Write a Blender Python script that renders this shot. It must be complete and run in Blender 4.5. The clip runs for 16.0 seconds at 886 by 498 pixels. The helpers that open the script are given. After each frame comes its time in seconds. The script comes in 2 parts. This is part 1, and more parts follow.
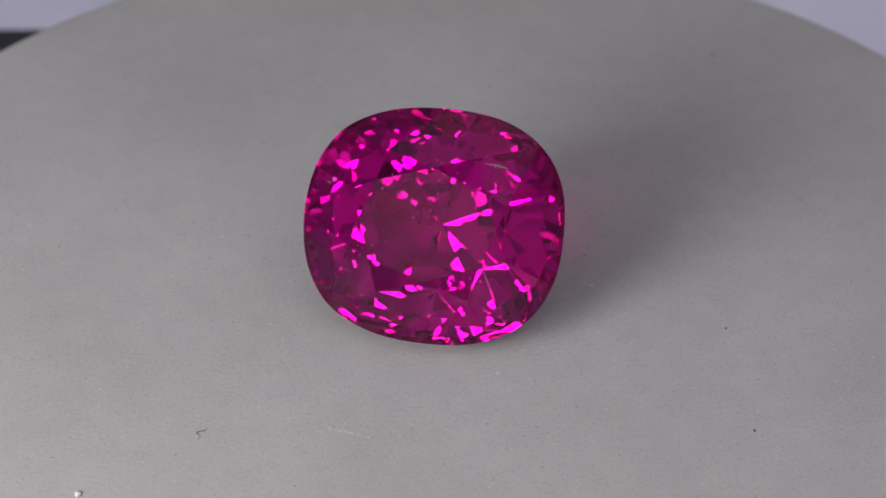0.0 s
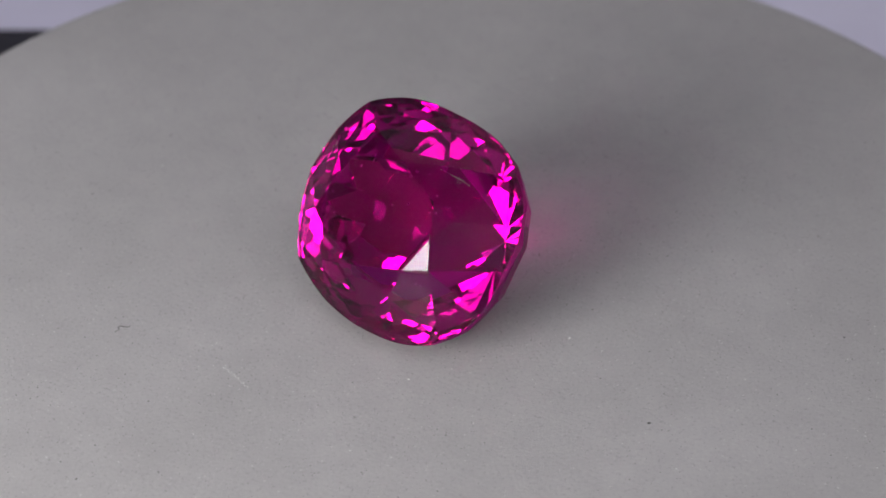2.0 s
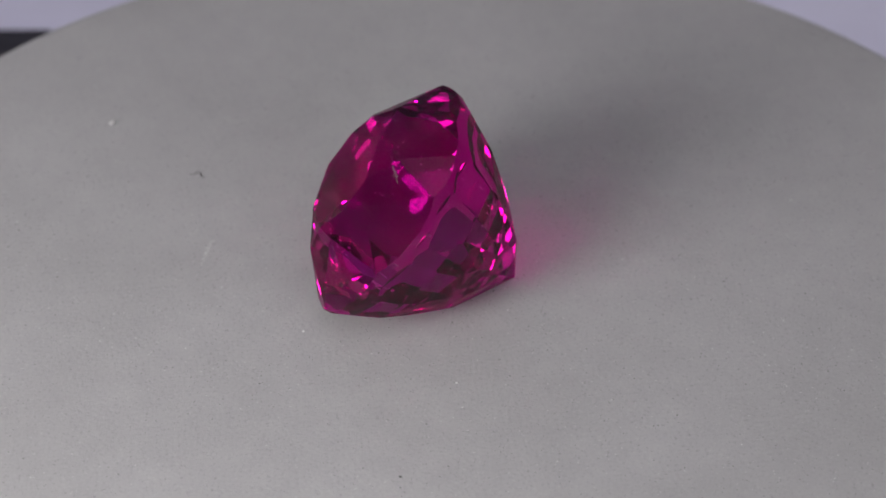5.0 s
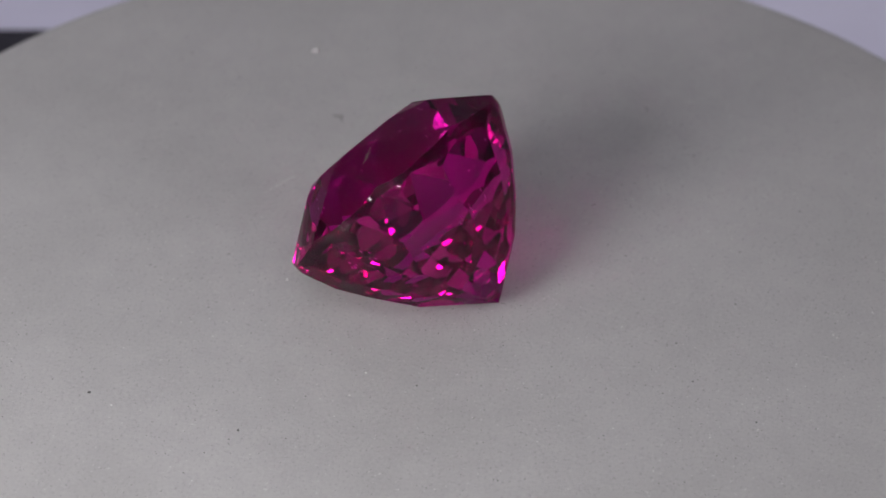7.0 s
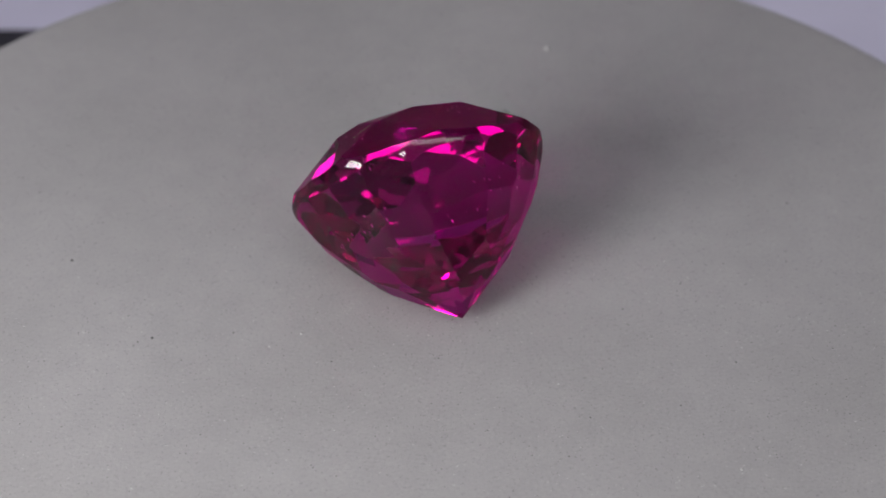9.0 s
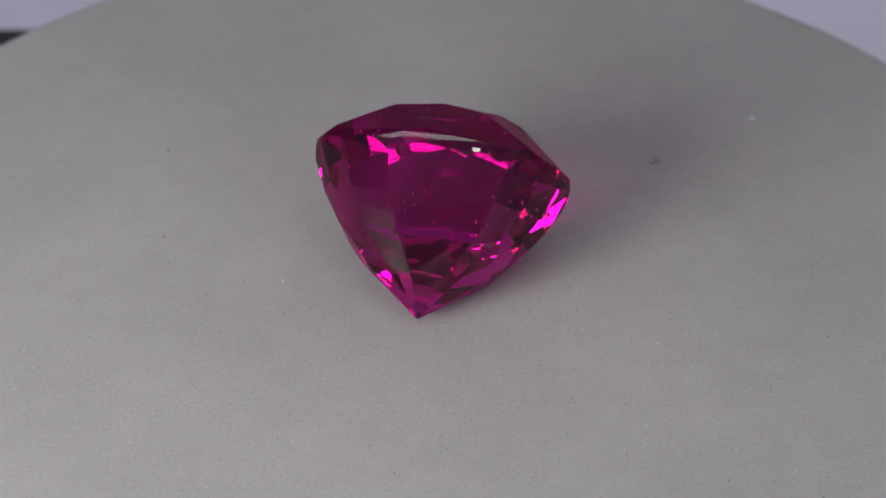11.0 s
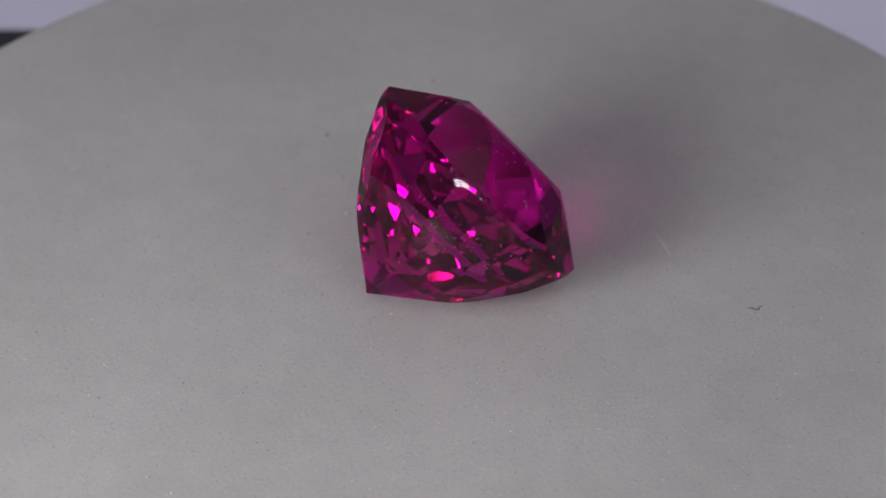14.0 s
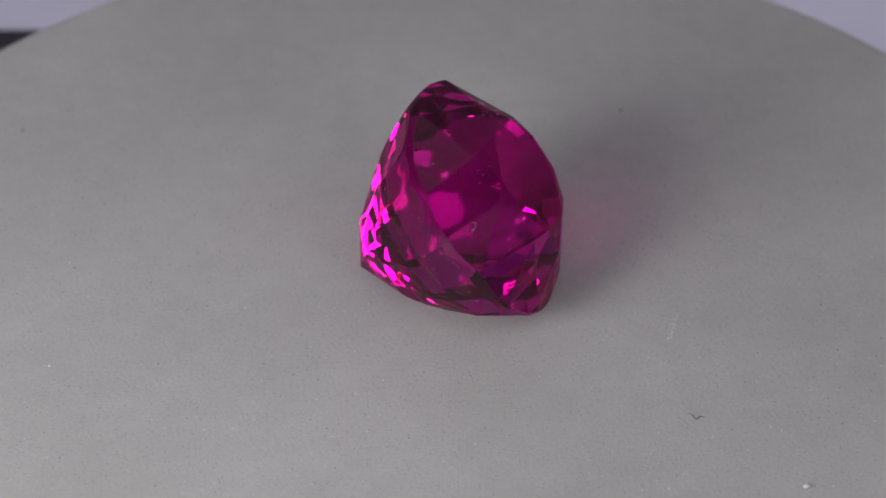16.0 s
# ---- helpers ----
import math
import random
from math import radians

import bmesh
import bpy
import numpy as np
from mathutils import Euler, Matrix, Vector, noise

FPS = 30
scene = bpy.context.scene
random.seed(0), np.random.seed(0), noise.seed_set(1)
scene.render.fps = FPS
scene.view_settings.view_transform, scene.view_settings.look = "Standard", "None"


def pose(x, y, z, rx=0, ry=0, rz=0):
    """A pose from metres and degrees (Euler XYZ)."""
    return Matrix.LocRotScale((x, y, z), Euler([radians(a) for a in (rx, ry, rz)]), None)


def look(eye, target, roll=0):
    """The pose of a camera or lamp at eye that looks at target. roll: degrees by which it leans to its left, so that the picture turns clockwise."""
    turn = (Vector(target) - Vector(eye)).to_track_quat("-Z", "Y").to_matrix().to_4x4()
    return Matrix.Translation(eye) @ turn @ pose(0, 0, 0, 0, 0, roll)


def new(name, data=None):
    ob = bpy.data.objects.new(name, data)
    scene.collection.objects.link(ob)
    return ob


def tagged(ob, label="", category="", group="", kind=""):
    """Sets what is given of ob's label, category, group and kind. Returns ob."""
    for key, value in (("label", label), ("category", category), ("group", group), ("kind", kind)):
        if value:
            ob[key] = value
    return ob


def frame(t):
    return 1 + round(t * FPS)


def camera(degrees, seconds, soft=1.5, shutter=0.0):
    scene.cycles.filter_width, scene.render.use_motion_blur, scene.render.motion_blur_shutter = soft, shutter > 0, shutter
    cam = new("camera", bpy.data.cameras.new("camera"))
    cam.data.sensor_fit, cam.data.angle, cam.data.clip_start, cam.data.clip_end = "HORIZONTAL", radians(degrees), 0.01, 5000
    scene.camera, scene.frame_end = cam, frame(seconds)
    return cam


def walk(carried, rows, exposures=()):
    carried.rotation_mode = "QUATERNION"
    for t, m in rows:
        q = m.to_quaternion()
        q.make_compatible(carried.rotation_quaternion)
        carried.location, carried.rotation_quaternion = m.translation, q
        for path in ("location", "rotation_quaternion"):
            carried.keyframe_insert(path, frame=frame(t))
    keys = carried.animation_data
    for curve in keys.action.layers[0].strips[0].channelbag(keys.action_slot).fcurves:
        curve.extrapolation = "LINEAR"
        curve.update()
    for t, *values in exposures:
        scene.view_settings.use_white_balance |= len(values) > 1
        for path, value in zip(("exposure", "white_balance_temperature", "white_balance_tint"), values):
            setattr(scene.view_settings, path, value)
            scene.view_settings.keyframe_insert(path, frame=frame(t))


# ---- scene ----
# A faceted pink stone lies on a slowly turning grey display disc; the camera stands still.
MM = 0.001
TURN = -16.5933          # degrees a second, about the disc's upright axis
SECONDS = 16.0

# camera: one fixed close-up view, looking down at 37 degrees
EYE = (0.0, -0.10434, 0.0800)
cam = camera(17.76, SECONDS)
VIEW = look(EYE, (EYE[0] + 0.00195939, EYE[1] + 0.80139897, EYE[2] - 0.59812696), 0.16)
cam.data.dof.use_dof, cam.data.dof.focus_distance, cam.data.dof.aperture_fstop = True, 0.125, 70.0
walk(cam, [(0.0, VIEW), (SECONDS, VIEW)], [(0.0, -0.23), (4.0, -0.23), (9.0, -0.28), (13.0, -0.34), (SECONDS, -0.33)])

# ---- light ----
# light is mirrored many times inside the cut stone before it leaves
scene.cycles.max_bounces = scene.cycles.glossy_bounces = scene.cycles.transmission_bounces = 24
world = bpy.data.worlds.new("room_air")
world.use_nodes = True
scene.world = world
world.node_tree.nodes["Background"].inputs["Color"].default_value = (0.6, 0.6, 0.7, 1)
world.node_tree.nodes["Background"].inputs["Strength"].default_value = 0.02


def polar(az, el, d):
    """A place at the distance d from the stone, by compass angle and height angle in degrees."""
    a, e = radians(az), radians(el)
    return Vector((d * math.cos(a) * math.cos(e), d * math.sin(a) * math.cos(e), 0.004 + d * math.sin(e)))


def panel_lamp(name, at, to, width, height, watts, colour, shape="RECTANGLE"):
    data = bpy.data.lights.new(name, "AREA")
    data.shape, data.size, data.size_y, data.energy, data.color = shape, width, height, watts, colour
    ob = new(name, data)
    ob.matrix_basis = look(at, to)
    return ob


AIM = (0, 0, 0.004)
panel_lamp("round_lamp_main", polar(-131.0, 21.6, 0.108), AIM, 0.0560, 0.0560, 0.176, (1.0, 0.97, 0.98), "DISK")
panel_lamp("round_lamp_second", polar(-56.5, 19, 0.16), AIM, 0.0365, 0.0365, 0.040, (1.0, 0.97, 0.98), "DISK")
panel_lamp("small_lamp_low", polar(-103.7, 20.0, 0.16), AIM, 0.0105, 0.0105, 0.0056, (1.0, 0.97, 0.98), "DISK")
panel_lamp("small_lamp_high", polar(-76, 49.5, 0.16), AIM, 0.0172, 0.0172, 0.0140, (1.0, 0.97, 0.98), "DISK")
panel_lamp("small_lamp_side", polar(-63, 32, 0.16), AIM, 0.0100, 0.0100, 0.0050, (1.0, 0.97, 0.98), "DISK")
# unseen fill added to brighten the desk behind the disc
panel_lamp("desk_fill", (0.0, 0.26, 0.10), (0.0, 0.36, -0.12), 0.36, 0.16, 0.27, (0.93, 0.94, 1.0))
# broad overhead fill, added to lighten the disc and the stone's shadow
panel_lamp("overhead_fill", (0.15, 0.40, 0.98), (0.15, 0.4001, 0.0), 1.2, 0.95, 1.0, (0.97, 0.95, 1.0))
# added wash on the front wall, so the stone mirrors a brighter room
panel_lamp("front_wall_fill", (-0.05, -0.48, 0.92), (-0.05, -0.90, 0.40), 1.6, 0.3, 6.6, (1.0, 0.98, 0.99))


# ---- materials ----
def material(name):
    m = bpy.data.materials.new(name)
    m.use_nodes = True
    nt = m.node_tree
    return m, nt, nt.nodes["Principled BSDF"]


def noise_node(nt, scale, detail=4.0, rough=0.55):
    co = nt.nodes.new("ShaderNodeTexCoord")
    n = nt.nodes.new("ShaderNodeTexNoise")
    n.inputs["Scale"].default_value, n.inputs["Detail"].default_value, n.inputs["Roughness"].default_value = scale, detail, rough
    nt.links.new(co.outputs["Object"], n.inputs["Vector"])
    return n.outputs["Fac"]


def ramp_node(nt, fac, stops):
    r = nt.nodes.new("ShaderNodeValToRGB")
    while len(r.color_ramp.elements) < len(stops):
        r.color_ramp.elements.new(0.5)
    for e, (p, c) in zip(r.color_ramp.elements, stops):
        e.position, e.color = p, (*c, 1)
    nt.links.new(fac, r.inputs["Fac"])
    return r.outputs["Color"]


def multiply_node(nt, a, b, amount=1.0):
    x = nt.nodes.new("ShaderNodeMix")
    x.data_type, x.blend_type = "RGBA", "MULTIPLY"
    x.inputs["Factor"].default_value = amount
    nt.links.new(a, x.inputs["A"])
    nt.links.new(b, x.inputs["B"])
    return x.outputs["Result"]


def bump_node(nt, shader, height, distance, strength=1.0):
    b = nt.nodes.new("ShaderNodeBump")
    b.inputs["Distance"].default_value, b.inputs["Strength"].default_value = distance, strength
    nt.links.new(height, b.inputs["Height"])
    nt.links.new(b.outputs["Normal"], shader.inputs["Normal"])


def plain(name, colour, rough=0.6, scale=60.0, spread=0.08, bump=0.0003):
    m, nt, sh = material(name)
    n = noise_node(nt, scale)
    lo = tuple(c * (1 - spread) for c in colour)
    hi = tuple(min(1, c * (1 + spread)) for c in colour)
    nt.links.new(ramp_node(nt, n, [(0.3, lo), (0.7, hi)]), sh.inputs["Base Color"])
    sh.inputs["Roughness"].default_value = rough
    bump_node(nt, sh, noise_node(nt, scale * 6), bump, 0.4)
    return m


def disc_material():
    m, nt, sh = material("matte_grey_disc")
    cloud = ramp_node(nt, noise_node(nt, 90, 3), [(0.3, (0.310, 0.307, 0.302)), (0.7, (0.352, 0.349, 0.344))])
    mottle = ramp_node(nt, noise_node(nt, 700, 5, 0.7), [(0.28, (0.84, 0.84, 0.85)), (0.52, (1, 1, 1)), (0.74, (1.14, 1.13, 1.12))])
    grain = ramp_node(nt, noise_node(nt, 5200, 4, 0.8), [(0.30, (0.50, 0.50, 0.50)), (0.42, (0.97, 0.97, 0.97)), (0.62, (1.02, 1.02, 1.02)), (0.74, (1.45, 1.45, 1.45))])
    nt.links.new(multiply_node(nt, multiply_node(nt, cloud, mottle, 0.3), grain, 0.8), sh.inputs["Base Color"])
    sh.inputs["Roughness"].default_value = 0.55
    sh.inputs["Specular IOR Level"].default_value = 0.35
    bump_node(nt, sh, noise_node(nt, 5000, 4, 0.65), 0.00006, 0.3)
    return m


def stone_material(name, low, high, rough, wave):
    """Clear pink stone with soft zones of colour between low and high: a refracting body with a faint milky haze, under a polished skin."""
    m, nt, sh = material(name)
    nt.nodes.remove(sh)
    zones = ramp_node(nt, noise_node(nt, 420, 2), [(0.35, low), (0.65, high)])
    body, skin = nt.nodes.new("ShaderNodeBsdfRefraction"), nt.nodes.new("ShaderNodeBsdfGlossy")
    body.inputs["IOR"].default_value = 1.77
    nt.links.new(zones, body.inputs["Color"])
    fresnel = nt.nodes.new("ShaderNodeFresnel")
    fresnel.inputs["IOR"].default_value = 1.77
    gloss = ramp_node(nt, fresnel.outputs["Fac"], [(0.0, (0, 0, 0)), (0.077, (0.037,) * 3), (0.16, (0.062,) * 3), (0.30, (0.095,) * 3), (0.6, (0.25,) * 3), (0.92, (0.72,) * 3), (1.0, (1, 1, 1))])
    haze, glow, cloudy = nt.nodes.new("ShaderNodeBsdfTranslucent"), nt.nodes.new("ShaderNodeBsdfDiffuse"), nt.nodes.new("ShaderNodeAddShader")
    milky = nt.nodes.new("ShaderNodeMixShader")
    milky.inputs["Fac"].default_value = 0.010
    for scatter, slot in ((haze, 0), (glow, 1)):
        scatter.inputs["Color"].default_value = (0.45, 0.002, 0.20, 1)
        nt.links.new(scatter.outputs["BSDF"], cloudy.inputs[slot])
    nt.links.new(body.outputs["BSDF"], milky.inputs[1])
    nt.links.new(cloudy.outputs["Shader"], milky.inputs[2])
    # the full mirroring inside the stone takes on its colour, the outer gleam stays white
    nt.links.new(ramp_node(nt, fresnel.outputs["Fac"], [(0.6, (1.0, 0.97, 0.99)), (0.98, (0.78, 0.15, 0.68))]), skin.inputs["Color"])
    mix = nt.nodes.new("ShaderNodeMixShader")
    nt.links.new(gloss, mix.inputs["Fac"])
    nt.links.new(milky.outputs["Shader"], mix.inputs[1])
    nt.links.new(skin.outputs["BSDF"], mix.inputs[2])
    nt.links.new(mix.outputs["Shader"], nt.nodes["Material Output"].inputs["Surface"])
    for layer in (body, skin):
        layer.inputs["Roughness"].default_value = rough
        if wave:
            bump_node(nt, layer, noise_node(nt, 800, 2), wave, 1.0)
    return m


DISC = disc_material()
STONE = stone_material("pink_stone", (0.76, 0.022, 0.49), (0.89, 0.034, 0.61), 0.02, 0.000007)
STONE_TABLE = stone_material("pink_table_stone", (0.78, 0.026, 0.49), (0.88, 0.036, 0.59), 0.012, 0.0)
STONE_CROWN = stone_material("purple_pink_stone", (0.75, 0.028, 0.55), (0.86, 0.038, 0.64), 0.015, 0.000003)
STONE_GIRDLE = stone_material("polished_girdle_stone", (0.80, 0.026, 0.53), (0.90, 0.036, 0.62), 0.03, 0.000018)
DESK = plain("pale_lavender_desk", (0.62, 0.60, 0.72), 0.7, 40)
WALL = plain("lavender_room_wall", (0.50, 0.485, 0.53), 0.8, 6)
BLACK = plain("black_plastic", (0.012, 0.012, 0.016), 0.4, 200)
SPECK_DARK = plain("dark_dust", (0.07, 0.068, 0.065), 0.9, 4000)
SPECK_PALE = plain("pale_dust", (0.48, 0.475, 0.47), 0.9, 4000)
FEATHER = plain("pale_feather", (0.75, 0.60, 0.72), 0.4, 4000)
NEEDLE = plain("pale_inclusion", (0.42, 0.34, 0.40), 0.5, 4000)


# ---- building helpers ----
def part(name, bm, mat, parent=None, label=""):
    """Links a bmesh as one mesh object under a thing or part."""
    me = bpy.data.meshes.new(name)
    bm.to_mesh(me)
    bm.free()
    me.materials.append(mat)
    ob = new(name, me)
    if parent:
        ob.parent = parent
    if label:
        tagged(ob, label)
    return ob


def lathe(profile, n=128):
    """A closed turned body from (radius, height) pairs, bottom centre to top centre."""
    bm = bmesh.new()
    rings = []
    for r, z in profile:
        if r < 1e-9:
            rings.append([bm.verts.new((0, 0, z))])
        else:
            rings.append([bm.verts.new((r * math.cos(2 * math.pi * k / n), r * math.sin(2 * math.pi * k / n), z)) for k in range(n)])
    for a, b in zip(rings, rings[1:]):
        for k in range(n):
            j = (k + 1) % n
            if len(a) == 1:
                bm.faces.new((a[0], b[j], b[k]))
            elif len(b) == 1:
                bm.faces.new((a[k], a[j], b[0]))
            else:
                bm.faces.new((a[k], a[j], b[j], b[k]))
    bmesh.ops.recalc_face_normals(bm, faces=bm.faces)
    return bm


def block(x0, y0, z0, x1, y1, z1, bevel=0.0, segments=2):
    bm = bmesh.new()
    bmesh.ops.create_cube(bm, size=1, matrix=Matrix.LocRotScale(((x0 + x1) / 2, (y0 + y1) / 2, (z0 + z1) / 2), None, (x1 - x0, y1 - y0, z1 - z0)))
    if bevel:
        bmesh.ops.bevel(bm, geom=bm.edges[:], offset=bevel, segments=segments, affect="EDGES", profile=0.5)
    return bm


# ---- the room round the desk ----
DESK_Z = -0.120


def build_room():
    for name, box, mat, label in (
        ("desk_surface", (-0.9, -0.9, DESK_Z - 0.03, 0.9, 0.9, DESK_Z), DESK, "pale lavender desk top, plain and smooth"),
        ("wall_back", (-0.9, 0.9, DESK_Z - 0.03, 0.9, 0.95, 1.0), DESK, "pale lavender wall behind the desk"),
        ("wall_front", (-0.9, -0.95, DESK_Z - 0.03, 0.9, -0.9, 1.0), WALL, "plain lavender-grey room wall"),
        ("wall_left", (-0.95, -0.95, DESK_Z - 0.03, -0.9, 0.95, 1.0), WALL, "plain lavender-grey room wall"),
        ("wall_right", (0.9, -0.95, DESK_Z - 0.03, 0.95, 0.95, 1.0), WALL, "plain lavender-grey room wall"),
        ("ceiling", (-0.95, -0.95, 1.0, 0.95, 0.95, 1.05), WALL, "plain lavender-grey ceiling"),
    ):
        tagged(part(name, block(*box), mat), label, name.split("_")[0], kind="structure")


# ---- turntable ----
DISC_R = 30.6 * MM


def build_turntable():
    thing = tagged(new("display_turntable"), "round matte grey display turntable with a rounded rim", "turntable")
    r = DISC_R
    prof = [(0, -5 * MM), (r - 0.8 * MM, -5 * MM), (r - 0.2 * MM, -4.7 * MM), (r, -4.2 * MM), (r, -0.5 * MM), (r - 0.08 * MM, -0.2 * MM), (r - 0.25 * MM, -0.05 * MM), (r - 0.5 * MM, 0), (r * 0.6, 0), (0, 0)]
    bm = lathe(prof, 192)
    for v in bm.verts:
        a = math.atan2(v.co.y, v.co.x)
        wide = 1 + (0.30 * math.cos(a) - 0.03 * math.cos(2 * a) - 0.17 * math.sin(2 * a)) / 30.6   # the disc is cut slightly out of true
        v.co.x, v.co.y = v.co.x * wide, v.co.y * wide
    disc = part("disc", bm, DISC, thing, "matte grey turning disc with a fine grain")
    for p in disc.data.polygons:
        p.use_smooth = False
    base = lathe([(0, DESK_Z + 0.1 * MM), (26 * MM, DESK_Z + 0.1 * MM), (27 * MM, DESK_Z + 1 * MM), (26 * MM, -7 * MM), (25 * MM, -6 * MM), (8 * MM, -6 * MM), (8 * MM, -4.9 * MM), (0, -4.9 * MM)], 96)
    part("base", base, BLACK, thing, "black plastic turntable foot")
    return thing, disc


# ---- the stone: planes cut from a cushion-shaped blank, in millimetres ----
HALF_LONG, HALF_SHORT, CUSHION = 5.861, 5.265, 2.456
WAVE_C, WAVE_S = -0.023, 0.013                 # slight three-sided unevenness of the outline
TABLE_Z, TOP_GIRDLE, LOW_GIRDLE = 2.38, 0.28, -0.28
CULET = [-0.031, 0.134, -7.189]
TIERS = [[64.9, 0.988, -0.42], [55.4, 0.796, -2.60], [49.9, 0.592, -4.20], [38.0, 0.0, -7.0]]  # slope, share of the outline, height
LIE = [-0.152, -2.179, 4.955, -9.465, 52.204, -0.097]
SIDES = ((0, 1), (21, 0.994), (45, 0.988), (68, 0.992), (92, 1), (110, 0.997), (133, 0.99), (158, 0.994),
         (180, 1), (201, 0.994), (226, 0.988), (249, 0.994), (270, 1), (290, 0.995), (314, 0.988), (339, 0.994))  # direction, depth of cut
CORNERS = [(3.05, 0.0), (2.42, 1.56), (0.0, 2.48), (-2.45, 1.70), (-3.05, 0.0), (-2.45, -1.75), (0.0, -2.60), (2.45, -1.75)]
MAINS = (0, 42, 90, 138, 180, 222, 270, 318)
RIM_STEPS = 256
BLANK = [(-9.0, 0.974), (-0.85, 0.974), (-0.6, 0.984), (-0.4, 0.991), (-0.2, 0.996), (0.0, 0.999), (0.12, 1.0), (0.3, 0.999), (0.5, 0.99), (TABLE_Z, 0.97)]  # height, share


def outline(a):
    c, s = math.cos(a), math.sin(a)
    r = (abs(c / HALF_LONG) ** CUSHION + abs(s / HALF_SHORT) ** CUSHION) ** (-1 / CUSHION)
    r += WAVE_C * math.cos(3 * a) + WAVE_S * math.sin(3 * a)
    return Vector((r * c, r * s))


def reach(rim, az):
    """How far the girdle reaches in the direction az."""
    n = Vector((math.cos(radians(az)), math.sin(radians(az))))
    return max(p.dot(n) for p in rim)


def facet(az, slope, place):
    """A cutting plane: the outward normal leans from the axis (up for slope > 0, down for slope < 0)."""
    a, s = radians(az), radians(abs(slope))
    n = Vector((math.cos(a) * math.sin(s), math.sin(a) * math.sin(s), math.cos(s) * (1 if slope > 0 else -1)))
    return n, Vector(place)


def meet(*planes):
    """The point that three planes share."""
    m = Matrix([n for n, p in planes])
    return m.inverted() @ Vector([n.dot(p) for n, p in planes])


def crown_planes(rim):
    mains, stars, uppers = [], [], []
    for (cx, cy), az in zip(CORNERS, MAINS):
        c, s = math.cos(radians(az)), math.sin(radians(az))
        run = reach(rim, az) - (cx * c + cy * s)
        mains.append(facet(az, math.degrees(math.atan2(TABLE_Z - TOP_GIRDLE, run)), (cx, cy, TABLE_Z)))
    for k in range(8):
        j = (k + 1) % 8
        (ax, ay), (bx, by) = CORNERS[k], CORNERS[j]
        stars.append(facet(math.degrees(math.atan2(ax - bx, by - ay)), 21.0, (ax, ay, TABLE_Z)))
        tip = meet(mains[k], mains[j], stars[k])
        far = MAINS[j] + (360 if j == 0 else 0)
        mid = outline(radians((MAINS[k] + far) / 2)) * 0.985
        for az in (MAINS[k], far):
            g = outline(radians(az)) * 0.998
            a, b = Vector((g.x, g.y, TOP_GIRDLE)), Vector((mid.x, mid.y, TOP_GIRDLE - 0.16))
            n = (a - tip).cross(b - tip).normalized()
            uppers.append((n if n.z > 0 else -n, tip))
    return mains + stars + uppers


def pavilion_planes(rim):
    planes = []
    rnd = random.Random(3)      # a hand-cut stone: no two facets lie quite alike

    def tier(az, slope, d, z, play=1.0):
        az, slope = az + play * rnd.uniform(-2.5, 2.5), slope + play * rnd.uniform(-1.4, 1.4)
        lean = (z - LOW_GIRDLE) / (CULET[2] - LOW_GIRDLE)
        planes.append(facet(az, -slope, (d * math.cos(radians(az)) + CULET[0] * lean, d * math.sin(radians(az)) + CULET[1] * lean, z)))

    for row, (slope, share, z) in enumerate(TIERS[:2]):
        for az, cut in SIDES:
            tier(az, slope, reach(rim, az) * share * cut, z, row)
    slope, share, z = TIERS[2]
    for k in range(16):
        az = 9 + 22.5 * k + (2.5 if k % 3 else -2)
        tier(az, slope + (1.2 if k % 2 else -0.8), reach(rim, az) * share, z)
    for k in range(12):
        planes.append(facet(12 + 30 * k + (3 if k % 2 else -3), -TIERS[3][0] - (0.8 if k % 2 else -0.6), CULET))
    return planes


def cut_stone():
    """The cut stone in its own space; every face carries its kind: 0 table, 1 crown, 2 girdle, 3 pavilion."""
    rim = [outline(2 * math.pi * k / RIM_STEPS) for k in range(RIM_STEPS)]
    bm = bmesh.new()
    kind = bm.faces.layers.int.new("kind")
    rings = [[bm.verts.new((p.x * f, p.y * f, z)) for p in rim] for z, f in BLANK]
    for low, high in zip(rings, rings[1:]):
        for k in range(len(rim)):
            j = (k + 1) % len(rim)
            bm.faces.new((low[k], low[j], high[j], high[k]))[kind] = 2
    bm.faces.new(rings[0][::-1])[kind] = 3
    bm.faces.new(rings[-1])[kind] = 0
    for sort, planes in ((1, crown_planes(rim)), (3, pavilion_planes(rim))):
        for n, p in planes:
            got = bmesh.ops.bisect_plane(bm, geom=bm.verts[:] + bm.edges[:] + bm.faces[:], dist=1e-5, plane_co=p, plane_no=n, clear_outer=True)
            edges = [e for e in got["geom_cut"] if isinstance(e, bmesh.types.BMEdge) and len(e.link_faces) == 1]
            if len(edges) < 3:
                continue
            for f in bmesh.ops.contextual_create(bm, geom=edges)["faces"]:
                f[kind] = sort
    return bm


def lie_of_stone():
    x, y, z, turn, tilt, spin = LIE
    return Matrix.Translation((x, y, z)) @ Matrix.Rotation(radians(turn), 4, "Z") @ Matrix.Rotation(radians(tilt), 4, "X") @ Matrix.Rotation(radians(spin), 4, "Z")


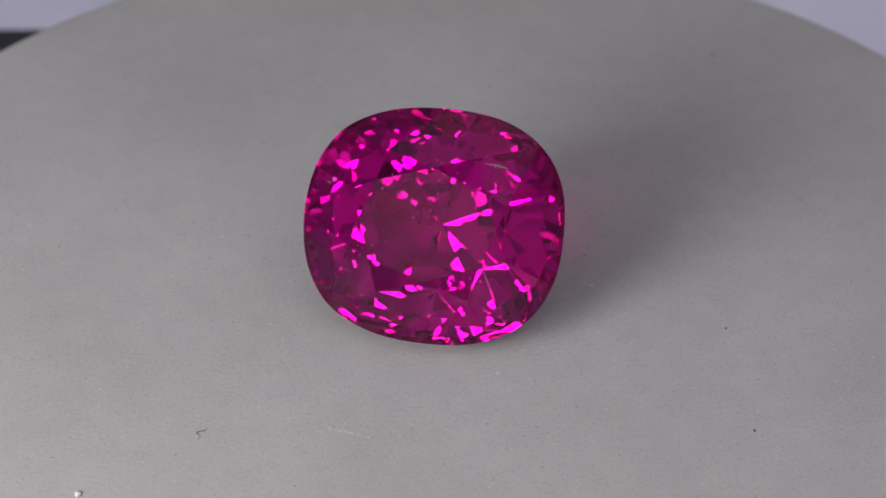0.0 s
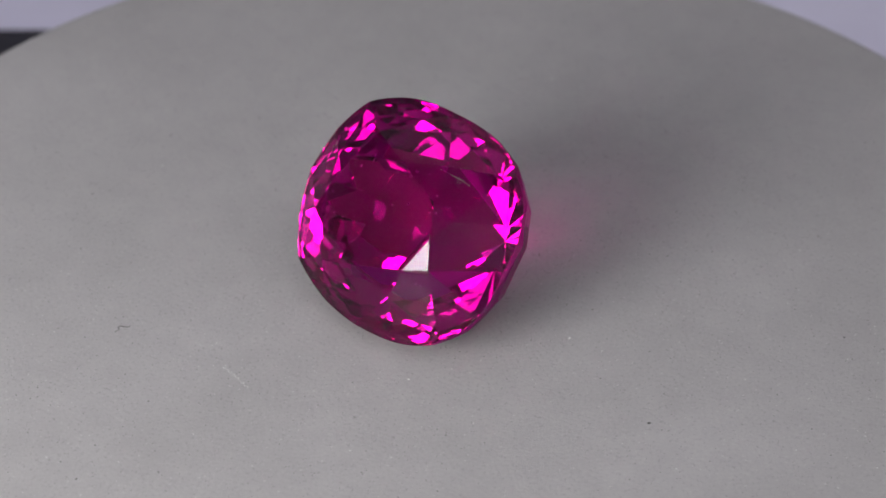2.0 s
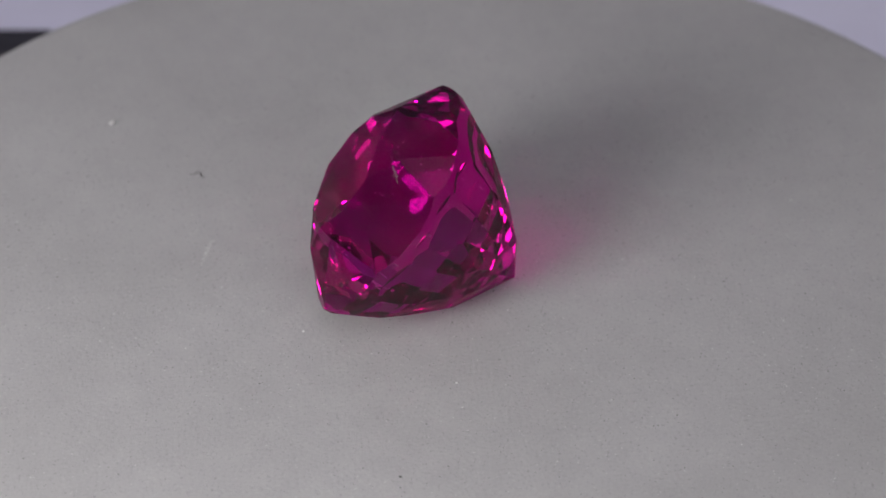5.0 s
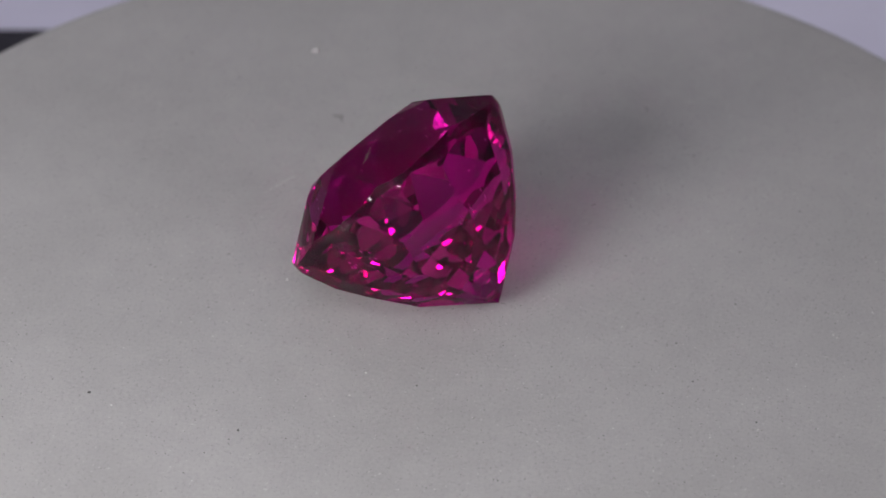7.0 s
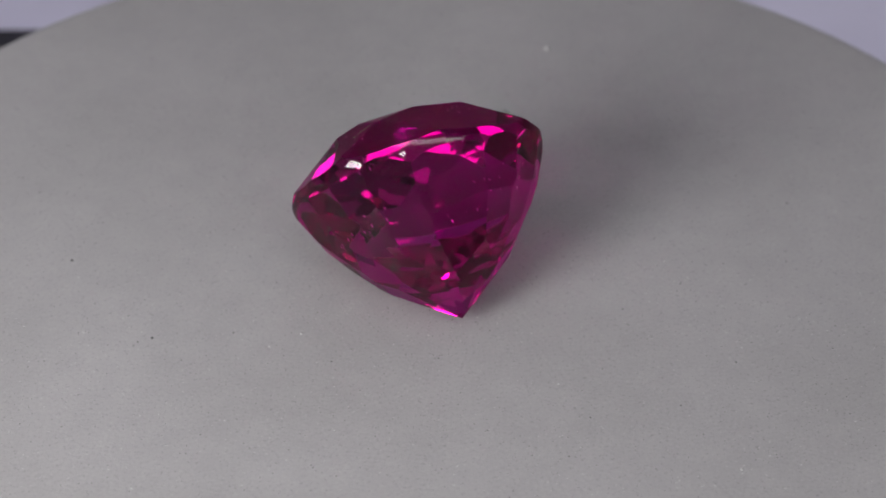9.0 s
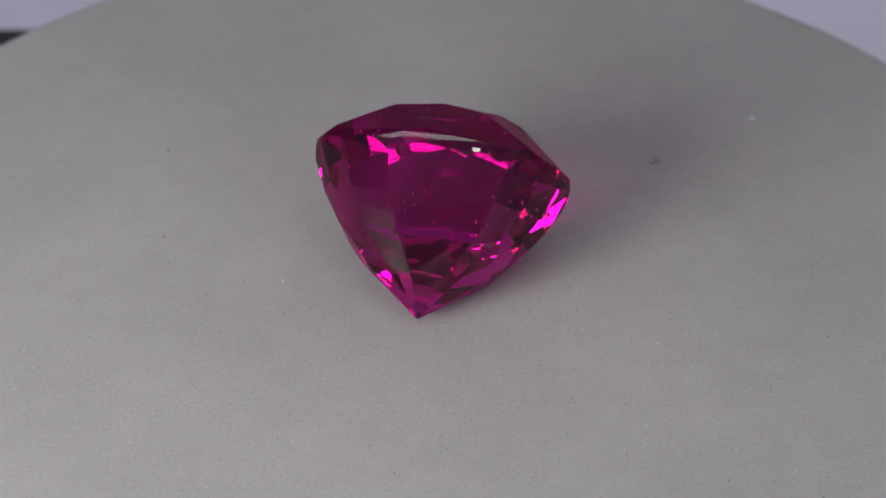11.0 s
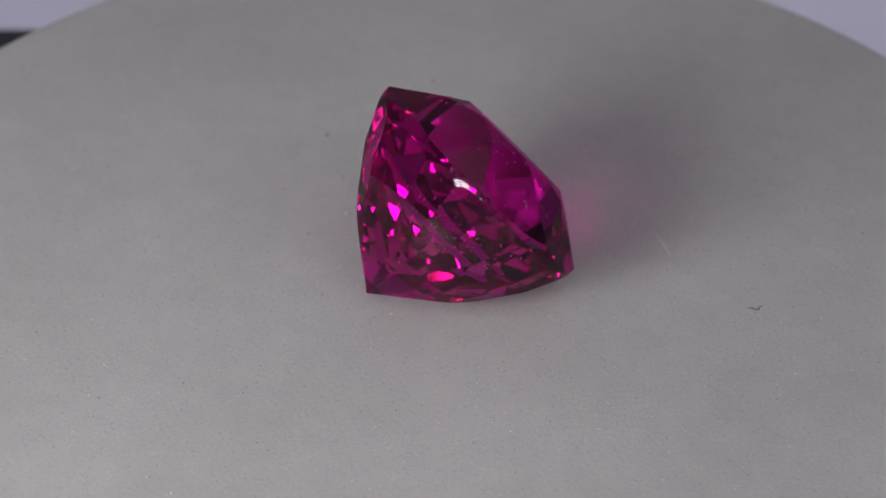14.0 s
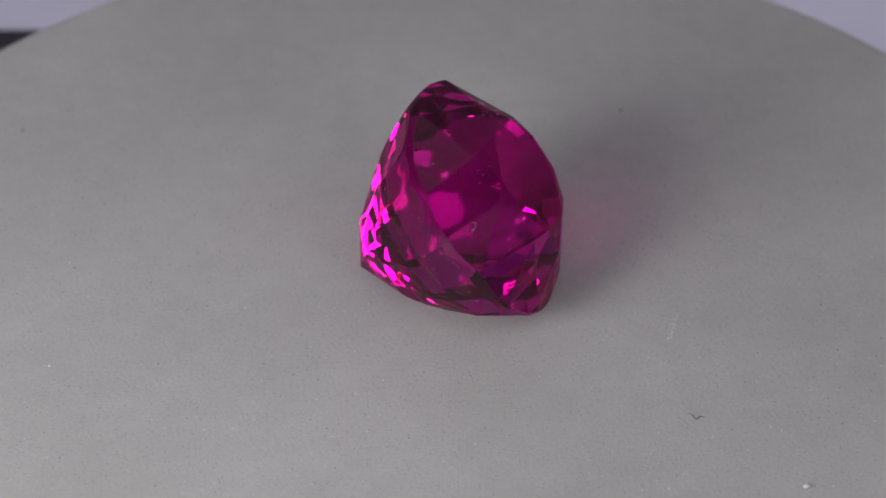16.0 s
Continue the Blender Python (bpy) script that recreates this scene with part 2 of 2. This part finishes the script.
def build_stone():
    thing = tagged(new("cut_gemstone"), "vivid magenta-pink cushion-cut gemstone lying tilted on its pavilion", "gemstone")
    bm = cut_stone()
    bmesh.ops.remove_doubles(bm, verts=bm.verts[:], dist=2e-4)
    bmesh.ops.recalc_face_normals(bm, faces=bm.faces[:])
    bmesh.ops.transform(bm, matrix=lie_of_stone(), verts=bm.verts[:])
    lowest = min(v.co.z for v in bm.verts)
    bmesh.ops.transform(bm, matrix=Matrix.Scale(MM, 4) @ Matrix.Translation((0, 0, 0.005 - lowest)), verts=bm.verts[:])
    for code, name, label in ((0, "table_facet", "flat polished table facet"), (1, "crown", "faceted crown with kite and star facets"),
                              (2, "girdle", "thin polished scalloped girdle"), (3, "pavilion", "deep faceted pavilion ending in a point")):
        piece = bm.copy()
        layer = piece.faces.layers.int["kind"]
        bmesh.ops.delete(piece, geom=[f for f in piece.faces if f[layer] != code], context="FACES")
        for f in piece.faces:
            f.smooth = code == 2
        part(name, piece, {"table_facet": STONE_TABLE, "crown": STONE_CROWN, "girdle": STONE_GIRDLE, "pavilion": STONE}[name], thing, label)
    bm.free()
    settle = Matrix.Scale(MM, 4) @ Matrix.Translation((0, 0, 0.005 - lowest)) @ lie_of_stone()
    rim = [outline(2 * math.pi * k / RIM_STEPS) for k in range(RIM_STEPS)]
    planes = crown_planes(rim)

    def on_crown(x, y):
        return Vector((x, y, min(TABLE_Z, min((n.dot(p) - n.x * x - n.y * y) / n.z for n, p in planes)) + 0.004))

    # hairline scratches on the crown
    marks = bmesh.new()
    strokes = (((1.77, 2.92), (2.30, 2.90)), ((2.30, 2.90), (2.80, 2.88)), ((2.62, 3.02), (2.70, 2.70)), ((2.80, 2.88), (3.20, 2.80)), ((2.85, 2.96), (2.78, 2.74)),
               ((-4.66, 1.70), (-4.56, 1.55)), ((-4.56, 1.55), (-4.70, 1.42)), ((-4.70, 1.42), (-4.86, 1.46)))
    for (ax, ay), (bx, by) in strokes:
        a, b = on_crown(ax, ay), on_crown(bx, by)
        d = (b - a).normalized()
        side, up = d.cross(Vector((0, 0, 1))).normalized() * 0.007, Vector((0, 0, 0.005))
        v = [marks.verts.new(p) for p in (a - side, a + side, a + up, b - side, b + side, b + up)]
        for f in ((0, 1, 2), (5, 4, 3), (0, 3, 4, 1), (1, 4, 5, 2), (2, 5, 3, 0)):
            marks.faces.new([v[k] for k in f])
    bmesh.ops.recalc_face_normals(marks, faces=marks.faces)
    bmesh.ops.transform(marks, matrix=settle, verts=marks.verts[:])
    part("surface_scratches", marks, NEEDLE, thing, "fine pale scratches on the crown")
    # small feathery inclusions inside
    rnd = random.Random(11)
    flakes = bmesh.new()
    nests = [(-1.6, 1.8, 1.0), (0.4, 2.4, 0.9), (2.4, 1.2, 0.6), (-2.6, -0.8, 0.4), (1.0, -1.8, -0.6), (-0.8, 0.6, -2.4)]
    for k in range(42):
        c = nests[k % len(nests)]
        s = 0.9 if k % 3 == 0 else 0.35
        m = Matrix.Translation((c[0] + rnd.gauss(0, s), c[1] + rnd.gauss(0, s), min(1.4, c[2] + rnd.gauss(0, s * 0.6)))) @ Euler((rnd.uniform(0, 3), rnd.uniform(0, 3), rnd.uniform(0, 3))).to_matrix().to_4x4()
        bmesh.ops.create_icosphere(flakes, subdivisions=1, radius=rnd.uniform(0.02, 0.075), matrix=m @ Matrix.Diagonal((1.8, 0.8, 0.12, 1)))
    bmesh.ops.transform(flakes, matrix=settle, verts=flakes.verts[:])
    part("inclusions", flakes, FEATHER, thing, "tiny pale feathery inclusions")
    return thing


# ---- dust and lint on the disc, in millimetres from its middle ----
def crumb(x, y, size, squash=0.55, seed=0):
    """One uneven grain of dust."""
    rnd = random.Random(seed)
    bm = bmesh.new()
    bmesh.ops.create_icosphere(bm, subdivisions=1, radius=size / 2)
    turn = Matrix.Rotation(rnd.uniform(0, 6.28), 4, "Z")
    long = rnd.uniform(0.9, 1.7)
    for v in bm.verts:
        v.co *= rnd.uniform(0.75, 1.2)
        v.co = turn @ Vector((v.co.x * long, v.co.y, v.co.z * squash))
    low = min(v.co.z for v in bm.verts)
    bmesh.ops.transform(bm, matrix=Matrix.Scale(MM, 4) @ Matrix.Translation((x, y, -low - 0.004)), verts=bm.verts[:])
    return bm


DARK_GRAINS = ((13.78, -10.36, 0.22), (13.12, -3.2, 0.20), (14.3, 19.66, 0.22), (13.8, -3.27, 0.10), (12.68, -1.09, 0.13), (2.65, 16.8, 0.13),
               (-0.93, 11.57, 0.11), (6.84, 4.83, 0.11), (8.33, 16.54, 0.12), (17.52, 6.87, 0.16), (-4.79, 12.9, 0.13), (-6.13, -17.6, 0.13),
               (-10.73, 2.07, 0.12), (4.47, -12.74, 0.10), (11.1, 8.32, 0.11), (-9.47, -16.56, 0.11), (-17.83, 2.98, 0.17), (-16.53, -12.19, 0.12))
PALE_GRAINS = ((2.70, -6.45, 0.15), (7.16, -0.01, 0.16), (-4.6, 17.75, 0.16))


def build_dust():
    things = []
    for k, (x, y, s) in enumerate(DARK_GRAINS):
        things.append(tagged(part("dust_grain", crumb(x, y, s * 0.6, 0.55, k), SPECK_DARK), "tiny dark grain of dust lying on the grey disc", "dust", "dark grains on the disc"))
    for k, (x, y, s) in enumerate(PALE_GRAINS):
        things.append(tagged(part("dust_grain", crumb(x, y, s * 0.75, 0.8, 50 + k), SPECK_PALE), "tiny pale grain of dust lying on the grey disc", "dust", "pale grains on the disc"))
    lump = crumb(-15.2, -14.55, 0.34, 0.5, 77)
    bmesh.ops.subdivide_edges(lump, edges=lump.edges[:], cuts=1, use_grid_fill=True)
    things.append(tagged(part("white_crumb", lump, SPECK_PALE), "small rounded off-white crumb stuck to the disc", "crumb"))
    # a curled dark thread
    path = [(-0.52, 0.30), (-0.34, 0.34), (-0.22, 0.12), (-0.10, -0.16), (0.04, -0.22), (0.16, -0.02), (0.30, 0.06), (0.44, -0.02), (0.55, -0.03)]
    bm = bmesh.new()
    rings = []
    pts = [Vector((x * 0.72, y * 0.72, 0.02 + 0.02 * math.sin(3 * i))) for i, (x, y) in enumerate(path)]
    for i, p in enumerate(pts):
        d = (pts[min(i + 1, len(pts) - 1)] - pts[max(i - 1, 0)]).normalized()
        side = d.cross(Vector((0, 0, 1))).normalized()
        up = side.cross(d)
        w = 0.017 * (1.25 if 2 <= i <= 5 else 0.7)
        rings.append([bm.verts.new(p + (side * math.cos(a) + up * math.sin(a)) * w) for a in (0, 1.05, 2.09, 3.14, 4.19, 5.24)])
    for a, b in zip(rings, rings[1:]):
        for k in range(6):
            bm.faces.new((a[k], a[(k + 1) % 6], b[(k + 1) % 6], b[k]))
    bm.faces.new(rings[0])
    bm.faces.new(rings[-1][::-1])
    bmesh.ops.recalc_face_normals(bm, faces=bm.faces)
    bmesh.ops.transform(bm, matrix=Matrix.Scale(MM, 4) @ Matrix.Translation((-10.28, -10.55, 0.0)) @ Matrix.Rotation(radians(TURN * -16), 4, "Z"), verts=bm.verts[:])
    things.append(tagged(part("lint_thread", bm, SPECK_DARK), "short curled dark thread of lint on the disc", "lint"))
    # countless finer grains
    rnd = random.Random(5)
    for name, mat, count, label in (("fine_dust", SPECK_DARK, 6500, "fine dark dust scattered over the grey disc"), ("pale_fine_dust", SPECK_PALE, 4500, "fine pale dust scattered over the grey disc")):
        verts, faces = [], []
        for _ in range(count):
            r, a = 29.5 * math.sqrt(rnd.random()), rnd.uniform(0, 6.283)
            if mat == SPECK_PALE and rnd.random() < 0.012:
                # a pale scuff where something brushed the disc
                u = rnd.uniform(-0.9, 0.9)
                sx, sy = -3.85 + u, -10.5 - 0.35 * u + rnd.gauss(0, 0.05)
                r, a = math.hypot(sx, sy), math.atan2(sy, sx)
            if noise.noise(Vector((r * math.cos(a) * 0.15, r * math.sin(a) * 0.15, 3))) < rnd.uniform(-0.6, 0.35):
                continue
            s = rnd.uniform(0.011, 0.027) if rnd.random() < 0.96 else rnd.uniform(0.027, 0.042)
            x, y, b, long = r * math.cos(a), r * math.sin(a), len(verts), rnd.uniform(0.8, 1.8)
            turn = rnd.uniform(0, 6.283)
            for dx, dy, dz in ((1, 0, 0), (0, 1, 0), (-1, 0, 0), (0, -1, 0), (0, 0, 0.9)):
                ux, uy = dx * s * long, dy * s
                verts.append(((x + ux * math.cos(turn) - uy * math.sin(turn)) * MM, (y + ux * math.sin(turn) + uy * math.cos(turn)) * MM, (dz * s + 0.002) * MM))
            faces += [(b, b + 1, b + 4), (b + 1, b + 2, b + 4), (b + 2, b + 3, b + 4), (b + 3, b, b + 4), (b + 3, b + 2, b + 1, b)]
        me = bpy.data.meshes.new(name)
        me.from_pydata(verts, [], faces)
        me.materials.append(mat)
        things.append(tagged(new(name, me), label, "dust", kind="stuff"))
    return things


def build_black_box():
    """A black plastic case that stands on the desk just behind the disc."""
    thing = tagged(new("black_case"), "upright black plastic case standing on the lavender desk", "case")
    top = -0.0120
    part("body", block(-0.095, 0.0150, DESK_Z, -0.0239, 0.0406, top - 0.0102, 0.002, 3), BLACK, thing)
    part("lid", block(-0.0956, 0.0144, top - 0.0100, -0.0233, 0.0412, top, 0.0002, 2), BLACK, thing)


build_room()
TURNTABLE, TURNING_DISC = build_turntable()
GEM = build_stone()
DUST = build_dust()
build_black_box()


def motions():
    rows = [(t * 0.5, pose(0, 0, 0, 0, 0, TURN * t * 0.5)) for t in range(33)]
    for thing in (TURNING_DISC, GEM, *DUST):
        walk(thing, rows)


motions()
